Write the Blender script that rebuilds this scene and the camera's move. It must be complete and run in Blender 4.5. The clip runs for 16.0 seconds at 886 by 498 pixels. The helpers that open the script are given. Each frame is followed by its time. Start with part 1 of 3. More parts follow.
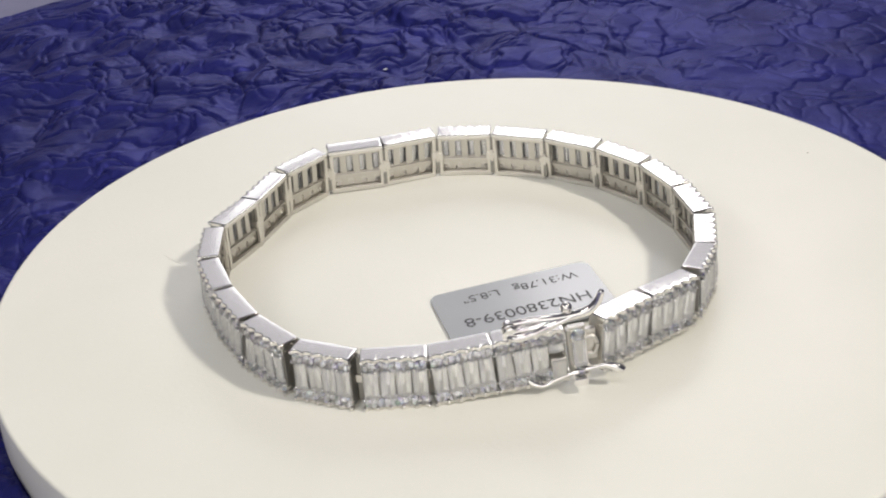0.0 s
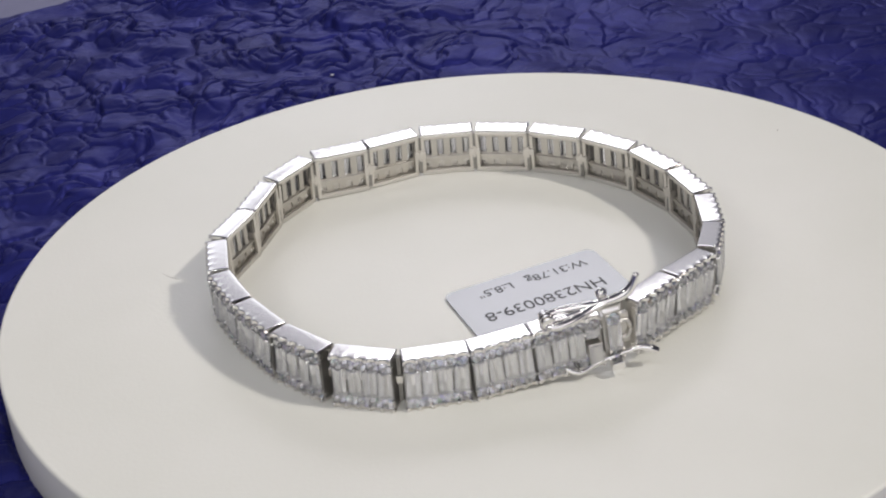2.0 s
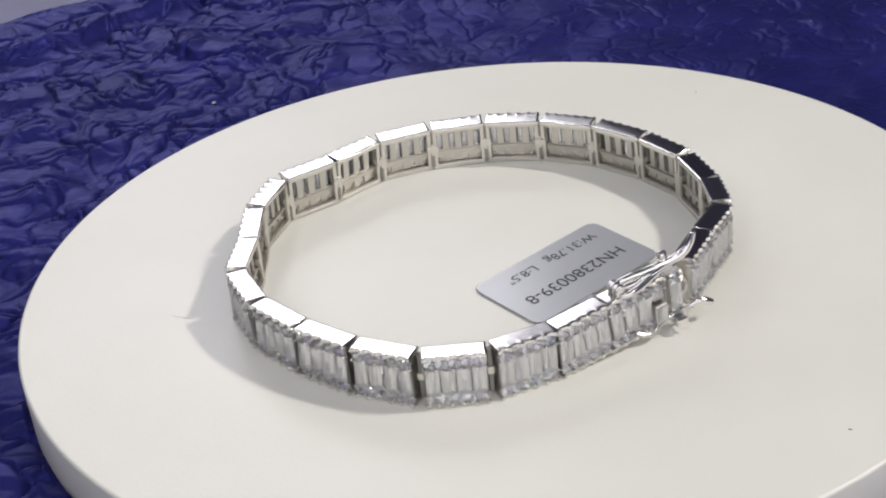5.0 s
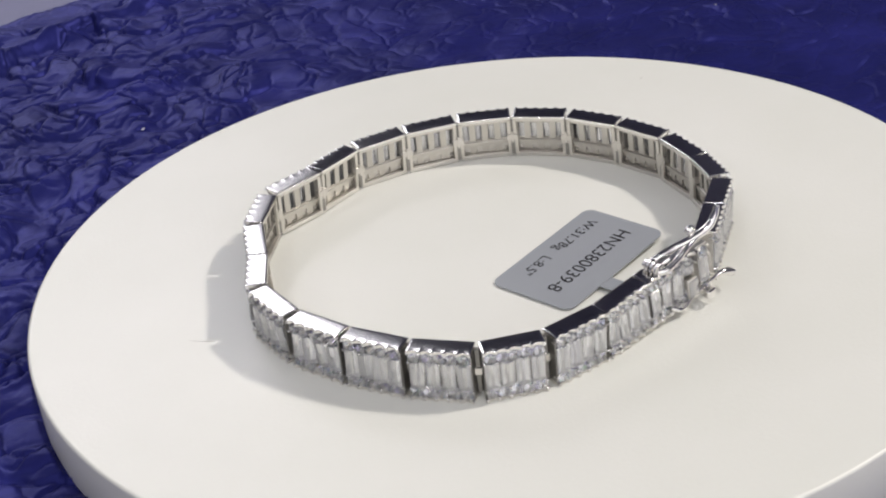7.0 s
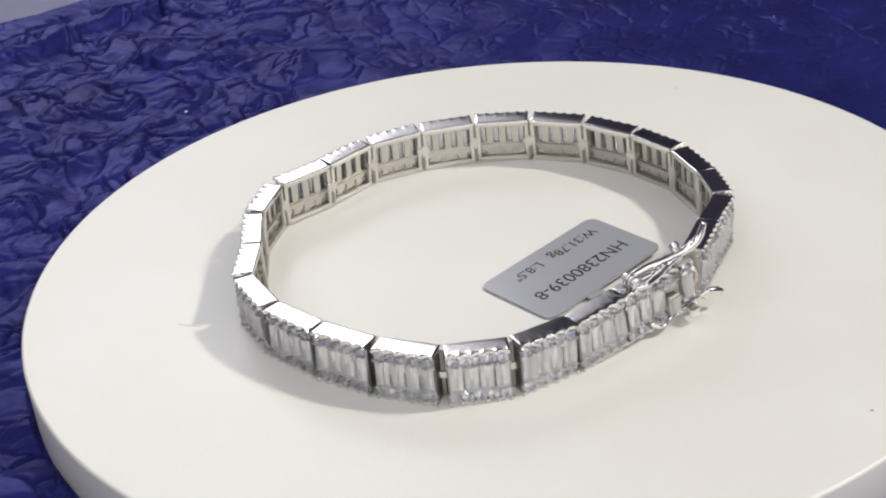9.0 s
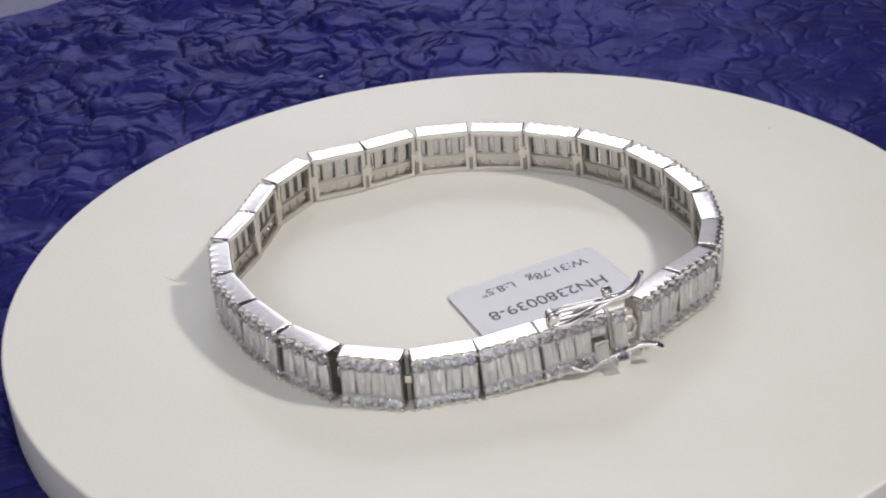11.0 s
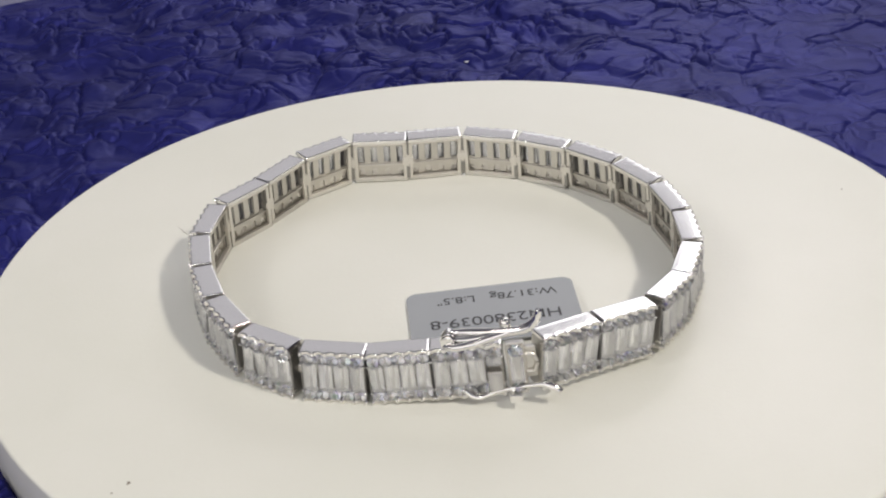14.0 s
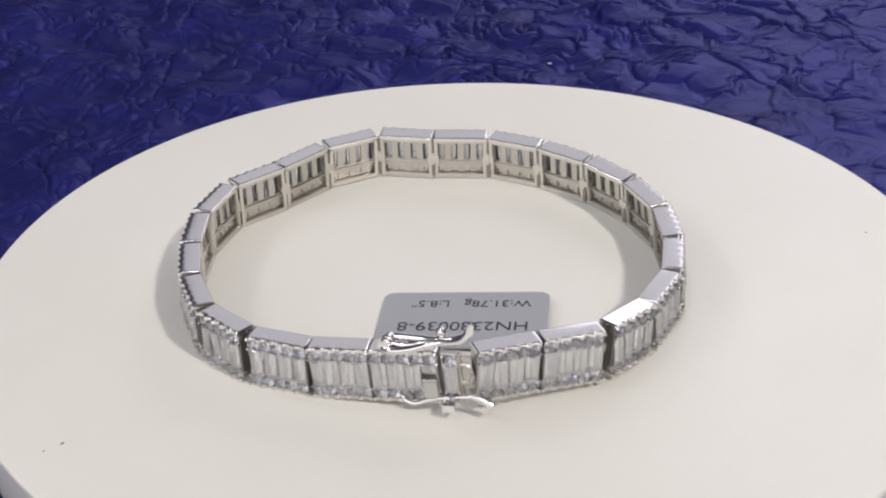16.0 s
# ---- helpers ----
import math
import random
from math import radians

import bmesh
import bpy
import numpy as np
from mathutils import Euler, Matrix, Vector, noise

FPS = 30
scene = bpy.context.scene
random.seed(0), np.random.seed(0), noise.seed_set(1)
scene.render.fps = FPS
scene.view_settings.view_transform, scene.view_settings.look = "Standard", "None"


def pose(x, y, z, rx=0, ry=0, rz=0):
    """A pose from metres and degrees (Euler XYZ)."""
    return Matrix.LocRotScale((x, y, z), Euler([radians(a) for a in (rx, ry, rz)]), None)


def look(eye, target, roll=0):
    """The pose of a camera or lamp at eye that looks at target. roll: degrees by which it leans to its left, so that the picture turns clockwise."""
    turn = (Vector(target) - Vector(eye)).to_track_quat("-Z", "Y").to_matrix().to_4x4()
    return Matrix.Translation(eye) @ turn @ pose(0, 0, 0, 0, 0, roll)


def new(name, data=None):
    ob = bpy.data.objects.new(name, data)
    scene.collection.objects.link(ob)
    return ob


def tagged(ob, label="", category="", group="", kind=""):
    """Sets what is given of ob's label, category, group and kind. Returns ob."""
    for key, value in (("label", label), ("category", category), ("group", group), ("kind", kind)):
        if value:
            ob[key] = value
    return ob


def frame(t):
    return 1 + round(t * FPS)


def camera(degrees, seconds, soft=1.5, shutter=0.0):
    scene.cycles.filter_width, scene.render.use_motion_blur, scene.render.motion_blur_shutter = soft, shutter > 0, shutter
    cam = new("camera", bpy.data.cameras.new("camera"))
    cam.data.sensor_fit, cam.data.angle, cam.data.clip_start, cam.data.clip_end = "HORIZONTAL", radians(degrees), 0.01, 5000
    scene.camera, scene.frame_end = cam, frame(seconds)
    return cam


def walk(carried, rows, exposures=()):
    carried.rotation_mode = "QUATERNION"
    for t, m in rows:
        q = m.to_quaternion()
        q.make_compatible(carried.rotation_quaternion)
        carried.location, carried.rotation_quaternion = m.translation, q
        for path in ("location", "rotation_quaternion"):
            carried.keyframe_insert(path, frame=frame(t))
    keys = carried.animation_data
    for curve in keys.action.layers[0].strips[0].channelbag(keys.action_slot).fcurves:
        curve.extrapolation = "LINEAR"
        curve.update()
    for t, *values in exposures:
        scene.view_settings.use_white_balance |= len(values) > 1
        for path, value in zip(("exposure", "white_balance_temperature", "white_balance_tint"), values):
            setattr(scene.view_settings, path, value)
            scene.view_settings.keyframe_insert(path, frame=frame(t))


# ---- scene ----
# camera: one orbit round the bracelet, there and back
LENS = 33.556
ROWS = (
    (0.0, -0.04072, -0.18909, 0.10977, 61.015, 3.428, -14.122),
    (0.5, -0.04619, -0.18782, 0.10965, 61.015, 3.623, -15.826),
    (1.0, -0.05051, -0.18671, 0.10998, 60.906, 3.826, -17.214),
    (1.5, -0.05716, -0.18466, 0.10982, 60.911, 3.940, -19.275),
    (2.0, -0.06325, -0.18286, 0.11009, 60.850, 4.054, -21.152),
    (2.5, -0.06976, -0.18065, 0.11032, 60.804, 4.279, -23.245),
    (3.0, -0.07789, -0.17754, 0.11076, 60.730, 4.549, -25.896),
    (3.5, -0.08498, -0.17458, 0.11098, 60.699, 4.686, -28.175),
    (4.0, -0.09490, -0.16991, 0.11154, 60.588, 4.970, -31.483),
    (4.5, -0.10364, -0.16518, 0.11215, 60.434, 5.244, -34.490),
    (7.0, -0.13877, -0.13859, 0.11390, 60.049, 5.845, -47.414),
    (7.5, -0.14271, -0.13468, 0.11414, 59.995, 5.998, -49.099),
    (8.0, -0.14295, -0.13446, 0.11412, 59.980, 6.038, -49.234),
    (8.5, -0.13581, -0.14143, 0.11355, 60.108, 5.838, -46.261),
    (9.0, -0.12310, -0.15242, 0.11274, 60.348, 5.290, -41.139),
    (11.5, -0.05492, -0.18611, 0.11091, 60.781, 3.697, -18.445),
    (12.0, -0.04238, -0.18911, 0.11051, 60.848, 3.444, -14.629),
    (12.5, -0.03447, -0.19069, 0.11038, 60.873, 3.173, -12.192),
    (13.0, -0.02658, -0.19206, 0.11053, 60.853, 2.986, -9.819),
    (13.5, -0.01426, -0.19332, 0.11100, 60.756, 2.646, -6.106),
    (14.0, -0.00493, -0.19402, 0.11177, 60.656, 2.469, -3.348),
    (14.5, 0.00528, -0.19413, 0.11231, 60.589, 2.196, -0.307),
    (15.0, 0.01604, -0.19372, 0.11282, 60.517, 2.027, 2.858),
    (15.5, 0.02444, -0.19315, 0.11341, 60.413, 1.803, 5.368),
    (16.0, 0.03197, -0.19198, 0.11396, 60.273, 1.695, 7.594),
)

# seconds, stops, kelvin, tint
EXPOSURES = ((0.0, -0.04, 6550, 10), (0.5, -0.25, 6400, 10.5), (1.5, -0.34, 6260, 12.5), (2.5, -0.36, 6260, 12.5), (3.5, -0.43, 6260, 12.5),
             (4.5, -0.25, 6260, 12.5), (7.0, -0.06, 6260, 12.5), (7.5, -0.04, 6260, 12.5), (9.0, -0.04, 6260, 12.5), (11.5, -0.36, 6260, 12.5),
             (12.0, -0.29, 6450, 10), (13.0, -0.19, 6550, 10), (13.5, -0.22, 6550, 10), (14.0, -0.19, 6500, 10), (15.0, -0.21, 6420, 13),
             (16.0, -0.17, 6300, 15))
cam = camera(LENS, 16.0, soft=2.1)
walk(cam, [(t, pose(*p)) for t, *p in ROWS], EXPOSURES)

# ---- light ----
MM = 0.001
world = bpy.data.worlds.new("room_light")
world.use_nodes = True
world.node_tree.nodes["Background"].inputs["Color"].default_value = (0.75, 0.8, 1.0, 1)
world.node_tree.nodes["Background"].inputs["Strength"].default_value = 0.03
scene.world = world


def polar(azimuth, elevation, distance):
    a, e = radians(azimuth), radians(elevation)
    return Vector((math.cos(a) * math.cos(e), math.sin(a) * math.cos(e), math.sin(e))) * distance


def area_lamp(name, eye, target, width, height, watts, colour):
    data = bpy.data.lights.new(name, "AREA")
    data.shape, data.size, data.size_y, data.energy, data.color = "RECTANGLE", width, height, watts, colour
    ob = new(name, data)
    ob.matrix_world = look(eye, target)
    return ob


area_lamp("key_lamp", polar(-36, 48, 1.8), (0, 0, 0), 0.13, 0.13, 19.5, (1.0, 0.94, 0.83))
# Small unseen fills added overhead to lift the shade and stone glints.
for cx, cy, cz, watts in ((-0.6, -0.25, 0.58, 0.6), (-0.6, 0.2, 0.58, 0.6), (-0.15, -0.2, 0.8, 0.3), (-0.12, 0.22, 0.8, 0.35)):
    area_lamp("overhead_fill", (cx, cy, cz), (0, 0, 0), 0.07, 0.07, watts, (1.0, 0.98, 0.95))
area_lamp("back_lamp_high", polar(65, 37, 0.8), (0, 0, 0), 0.26, 0.21, 0.7, (1.0, 0.97, 0.99))
area_lamp("back_lamp_low", polar(78, 21, 0.8), (0, 0, 0), 0.28, 0.2, 0.3, (0.95, 0.96, 1.0))
# Wide dim fill, unseen, added so the link tops mirror pale grey.
area_lamp("back_fill", polar(82, 30, 0.95), (0, 0, 0), 0.96, 0.6, 0.98, (0.99, 0.97, 1.0))
# Unseen broad fill added opposite the back lamps; brightens stones and link fronts.
area_lamp("front_fill", polar(-110, 24, 1.1), (0, 0, 0), 1.3, 0.9, 5.2, (1.0, 0.97, 0.94))
# Small unseen lamps added for glints in the stones and a faint second shadow.
for azimuth, elevation, watts in ((-165, 52, 0.6), (-108, 62, 0.75), (-68, 60, 0.6)):
    area_lamp("glint_lamp", polar(azimuth, elevation, 1.2), (0, 0, 0), 0.09, 0.09, watts, (1.0, 0.98, 0.96))


# ---- materials ----
def material(name):
    m = bpy.data.materials.new(name)
    m.use_nodes = True
    return m, m.node_tree, m.node_tree.nodes["Principled BSDF"]


def link_noise(tree, scale, detail=4.0, rough=0.55):
    co = tree.nodes.new("ShaderNodeTexCoord")
    n = tree.nodes.new("ShaderNodeTexNoise")
    n.inputs["Scale"].default_value, n.inputs["Detail"].default_value, n.inputs["Roughness"].default_value = scale, detail, rough
    tree.links.new(co.outputs["Object"], n.inputs["Vector"])
    return n


def ramp(tree, source, stops):
    r = tree.nodes.new("ShaderNodeValToRGB")
    while len(r.color_ramp.elements) < len(stops):
        r.color_ramp.elements.new(0.5)
    for el, (p, c) in zip(r.color_ramp.elements, stops):
        el.position, el.color = p, (*c, 1)
    tree.links.new(source, r.inputs["Fac"])
    return r


def bump(tree, shader, source, strength, distance):
    b = tree.nodes.new("ShaderNodeBump")
    b.inputs["Strength"].default_value, b.inputs["Distance"].default_value = strength, distance
    tree.links.new(source, b.inputs["Height"])
    tree.links.new(b.outputs["Normal"], shader.inputs["Normal"])


def silver_material(name="silver", rough=0.1, tone=(0.87, 0.855, 0.835)):
    m, tree, s = material(name)
    s.inputs["Metallic"].default_value = 1.0
    n = link_noise(tree, 900.0, 3.0)
    r = ramp(tree, n.outputs["Fac"], ((0.3, (rough * 0.9,) * 3), (0.75, (rough * 1.15,) * 3)))
    tree.links.new(r.outputs["Color"], s.inputs["Roughness"])
    s.inputs["Base Color"].default_value = (*tone, 1)
    n2 = link_noise(tree, 350.0, 2.0)
    bump(tree, s, n2.outputs["Fac"], 0.008, 0.0004)
    return m


def stone_material(name, clarity, glint_tint=0.1):
    """A clear cut stone; a small share of its facets carries painted spectral glints."""
    m, tree, s = material(name)
    info = tree.nodes.new("ShaderNodeObjectInfo")
    co = tree.nodes.new("ShaderNodeTexCoord")
    snap = tree.nodes.new("ShaderNodeVectorMath")
    snap.operation = "SNAP"
    snap.inputs[1].default_value = (0.09,) * 3
    tree.links.new(co.outputs["Normal"], snap.inputs[0])
    offset = tree.nodes.new("ShaderNodeVectorMath")
    offset.operation = "MULTIPLY_ADD"
    offset.inputs[1].default_value = (37.0, 11.0, 53.0)
    tree.links.new(info.outputs["Random"], offset.inputs[0])
    tree.links.new(snap.outputs["Vector"], offset.inputs[2])
    n = tree.nodes.new("ShaderNodeTexWhiteNoise")
    n.noise_dimensions = "3D"
    tree.links.new(offset.outputs["Vector"], n.inputs["Vector"])
    r = ramp(tree, n.outputs["Value"], ((0.0, (1.0, 1.0, 0.985)), (0.6 - glint_tint, (0.96, 0.96, 1.0)), (1 - glint_tint, (0.55, 0.48, 1.0)), (1 - 0.5 * glint_tint, (0.5, 0.65, 1.0)), (1 - 0.24 * glint_tint, (0.6, 1.0, 0.7)), (1 - 0.12 * glint_tint, (1.0, 0.7, 0.45))))
    r.color_ramp.interpolation = "CONSTANT"
    tree.links.new(r.outputs["Color"], s.inputs["Base Color"])
    s.inputs["Roughness"].default_value = 0.04
    s.inputs["IOR"].default_value = 2.15
    s.inputs["Transmission Weight"].default_value = clarity
    return m


def disc_material():
    m, tree, s = material("white_acrylic")
    n = link_noise(tree, 28.0, 5.0)
    r = ramp(tree, n.outputs["Fac"], ((0.3, (0.765, 0.762, 0.7)), (0.7, (0.805, 0.797, 0.745))))
    tree.links.new(r.outputs["Color"], s.inputs["Base Color"])
    s.inputs["Roughness"].default_value = 0.4
    s.inputs["Specular IOR Level"].default_value = 0.55
    n2 = link_noise(tree, 1500.0, 3.0)
    bump(tree, s, n2.outputs["Fac"], 0.15, 0.0002)
    return m


def paper_material():
    m, tree, s = material("blue_crumpled_paper")
    n = link_noise(tree, 45.0, 6.0, 0.65)
    r = ramp(tree, n.outputs["Fac"], ((0.3, (0.0105, 0.0122, 0.08)), (0.55, (0.0163, 0.0182, 0.125)), (0.75, (0.0255, 0.027, 0.185))))
    tree.links.new(r.outputs["Color"], s.inputs["Base Color"])
    s.inputs["Roughness"].default_value = 0.4
    s.inputs["Metallic"].default_value = 0.27
    s.inputs["Specular IOR Level"].default_value = 0.3
    s.inputs["Specular Tint"].default_value = (0.32, 0.33, 1.0, 1)
    s.inputs["Sheen Weight"].default_value = 0.015
    s.inputs["Sheen Tint"].default_value = (0.55, 0.5, 0.95, 1)
    n2 = link_noise(tree, 420.0, 6.0, 0.7)
    bump(tree, s, n2.outputs["Fac"], 0.24, 0.0006)
    return m


def plain_material(name, colour, rough=0.6, spread=0.06, scale=60.0):
    m, tree, s = material(name)
    n = link_noise(tree, scale)
    r = ramp(tree, n.outputs["Fac"], ((0.3, tuple(c * (1 - spread) for c in colour)), (0.7, tuple(c * (1 + spread) for c in colour))))
    tree.links.new(r.outputs["Color"], s.inputs["Base Color"])
    s.inputs["Roughness"].default_value = rough
    return m


SILVER = silver_material("silver", 0.13)
# Silver darkened to stand in for shade in link gaps and the latch cavity.
SHADED = silver_material("shaded_silver", 0.48, (0.34, 0.33, 0.31))
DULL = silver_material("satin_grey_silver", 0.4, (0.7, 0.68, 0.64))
CAST = silver_material("cast_silver", 0.36, (0.78, 0.75, 0.7))
SATIN = silver_material("satin_silver", 0.34, (0.63, 0.605, 0.56))
POLISHED = silver_material("polished_silver", 0.12)
BEAD = silver_material("bright_bead_silver", 0.16, (0.93, 0.92, 0.91))
STONE = stone_material("clear_round_stone", 0.92, 0.12)
BAGUETTE = stone_material("clear_baguette_stone", 0.75, 0.0)
DISC = disc_material()
PAPER = paper_material()
TABLE = plain_material("pale_table", (0.17, 0.17, 0.28), 0.6)
CARD = plain_material("glossy_card", (0.345, 0.36, 0.385), 0.19, 0.02)
CARD.node_tree.nodes["Principled BSDF"].inputs["Specular IOR Level"].default_value = 1.0
INK = plain_material("black_ink", (0.02, 0.02, 0.025), 0.4)
LINT = plain_material("pale_lint", (0.6, 0.6, 0.66), 0.9)
DUST = plain_material("dust", (0.3, 0.27, 0.23), 0.9)
WALL = plain_material("grey_wall_paint", (0.36, 0.36, 0.46), 0.8)


# ---- mesh helpers (lengths in millimetres) ----
def mesh_of(name, bm, mat, smooth=False):
    me = bpy.data.meshes.new(name)
    bmesh.ops.scale(bm, vec=(MM, MM, MM), verts=bm.verts)
    bmesh.ops.recalc_face_normals(bm, faces=bm.faces)
    bm.to_mesh(me)
    bm.free()
    me.materials.append(mat)
    if smooth:
        me.polygons.foreach_set("use_smooth", [True] * len(me.polygons))
    return me


def placed(name, me, parent, at=None, label=""):
    ob = new(name, me)
    ob.parent = parent
    ob.matrix_basis = at if at is not None else Matrix()
    return tagged(ob, label)


def mm_pose(x, y, z, rx=0, ry=0, rz=0):
    return pose(x * MM, y * MM, z * MM, rx, ry, rz)


def add_box(bm, x0, x1, y0, y1, z0, z1, bev=0.0, segments=2):
    b = bmesh.new()
    bmesh.ops.create_cube(b, size=1.0)
    for v in b.verts:
        v.co = ((x0 + x1) / 2 + v.co.x * (x1 - x0), (y0 + y1) / 2 + v.co.y * (y1 - y0), (z0 + z1) / 2 + v.co.z * (z1 - z0))
    if bev:
        bmesh.ops.bevel(b, geom=b.edges[:], offset=bev, segments=segments, affect="EDGES", profile=0.5)
    merge(bm, b)


def merge(bm, b):
    tmp = bpy.data.meshes.new("tmp")
    b.to_mesh(tmp)
    b.free()
    bm.from_mesh(tmp)
    bpy.data.meshes.remove(tmp)


def add_bead(bm, x, y, z, r, level=1):
    bmesh.ops.create_icosphere(bm, subdivisions=level, radius=r, matrix=Matrix.Translation((x, y, z)))


def add_rod(bm, points, radii, sides=10, flat=1.0):
    """A bent round rod through the points, with capped ends."""
    pts = [Vector(p) for p in points]
    path, rad = [], []
    n = len(pts)
    for i in range(n - 1):
        p0, p1, p2, p3 = pts[max(i - 1, 0)], pts[i], pts[i + 1], pts[min(i + 2, n - 1)]
        for s in range(6):
            t = s / 6
            path.append(0.5 * ((2 * p1) + (p2 - p0) * t + (2 * p0 - 5 * p1 + 4 * p2 - p3) * t * t + (3 * p1 - p0 - 3 * p2 + p3) * t ** 3))
            rad.append(radii[i] * (1 - t) + radii[i + 1] * t)
    path.append(pts[-1])
    rad.append(radii[-1])
    rings = []
    for i, p in enumerate(path):
        d = (path[min(i + 1, len(path) - 1)] - path[max(i - 1, 0)]).normalized()
        side = d.cross(Vector((0, 0, 1)))
        side = side.normalized() if side.length > 1e-4 else Vector((0, 1, 0))
        up = side.cross(d)
        rings.append([bm.verts.new(p + (side * math.cos(a) + up * math.sin(a) * flat) * rad[i]) for a in (2 * math.pi * k / sides for k in range(sides))])
    for a, b in zip(rings, rings[1:]):
        for k in range(sides):
            bm.faces.new((a[k], a[(k + 1) % sides], b[(k + 1) % sides], b[k]))
    bm.faces.new(rings[0][::-1])
    bm.faces.new(rings[-1])


# ---- setting ----
DISC_AT, DISC_R, DISC_H = (6.15, -2.0), 73.3, 8.7
PAPER_R, PAPER_Z = 194.0, -7.8


def table():
    bm = bmesh.new()
    bmesh.ops.create_grid(bm, x_segments=8, y_segments=8, size=2500, matrix=Matrix.Translation((0, 0, -24)))
    return tagged(new("ground", mesh_of("ground", bm, TABLE)), "pale grey table top under the blue paper", "table", kind="structure")


def room():
    """Plain walls and a ceiling that close the place."""
    for k, name in enumerate(("wall_east", "wall_north", "wall_west", "wall_south")):
        bm = bmesh.new()
        add_box(bm, 2400, 2500, -2500, 2500, -60, 2300)
        ob = new(name, mesh_of(name, bm, WALL))
        ob.matrix_world = pose(0, 0, 0, 0, 0, 90 * k)
        tagged(ob, "plain grey painted wall of the room", "wall", kind="structure")
    bm = bmesh.new()
    add_box(bm, -2500, 2500, -2500, 2500, 2300, 2400)
    tagged(new("ceiling", mesh_of("ceiling", bm, WALL)), "plain grey painted ceiling of the room", "ceiling", kind="structure")


def crumple(x, y, rng, spacing, tilt, lift, sharp, stretch):
    """Tilted facets, each a cell of random outline, that meet in narrow steps and folds; also how near a fold is."""
    n = int(420 / spacing) + 2
    jx, jy = rng.random((n, n)), rng.random((n, n))
    h = (rng.random((n, n)) - 0.5) * lift
    tx, ty = (rng.random((n, n)) - 0.5) * 2 * tilt, (rng.random((n, n)) - 0.5) * 2 * tilt
    ang = rng.random((n, n)) * math.pi
    cx, cy = np.floor((x + 210) / spacing).astype(int), np.floor((y + 210) / spacing).astype(int)
    top, weight = np.zeros_like(x), np.zeros_like(x)
    first, second = np.full_like(x, 1e9), np.full_like(x, 1e9)
    for dx in (-2, -1, 0, 1, 2):
        for dy in (-2, -1, 0, 1, 2):
            ix, iy = np.clip(cx + dx, 0, n - 1), np.clip(cy + dy, 0, n - 1)
            ux, uy = x - (ix + jx[ix, iy]) * spacing + 210, y - (iy + jy[ix, iy]) * spacing + 210
            c, s = np.cos(ang[ix, iy]), np.sin(ang[ix, iy])
            a, b = (ux * c + uy * s) / stretch, (uy * c - ux * s) * stretch
            d = np.sqrt(a * a + b * b) / spacing
            w = np.exp(-sharp * d)
            top += w * (h[ix, iy] + tx[ix, iy] * ux + ty[ix, iy] * uy)
            weight += w
            second = np.minimum(second, np.maximum(first, d))
            first = np.minimum(first, d)
    return top / (weight + 1e-12), (second - first) * spacing


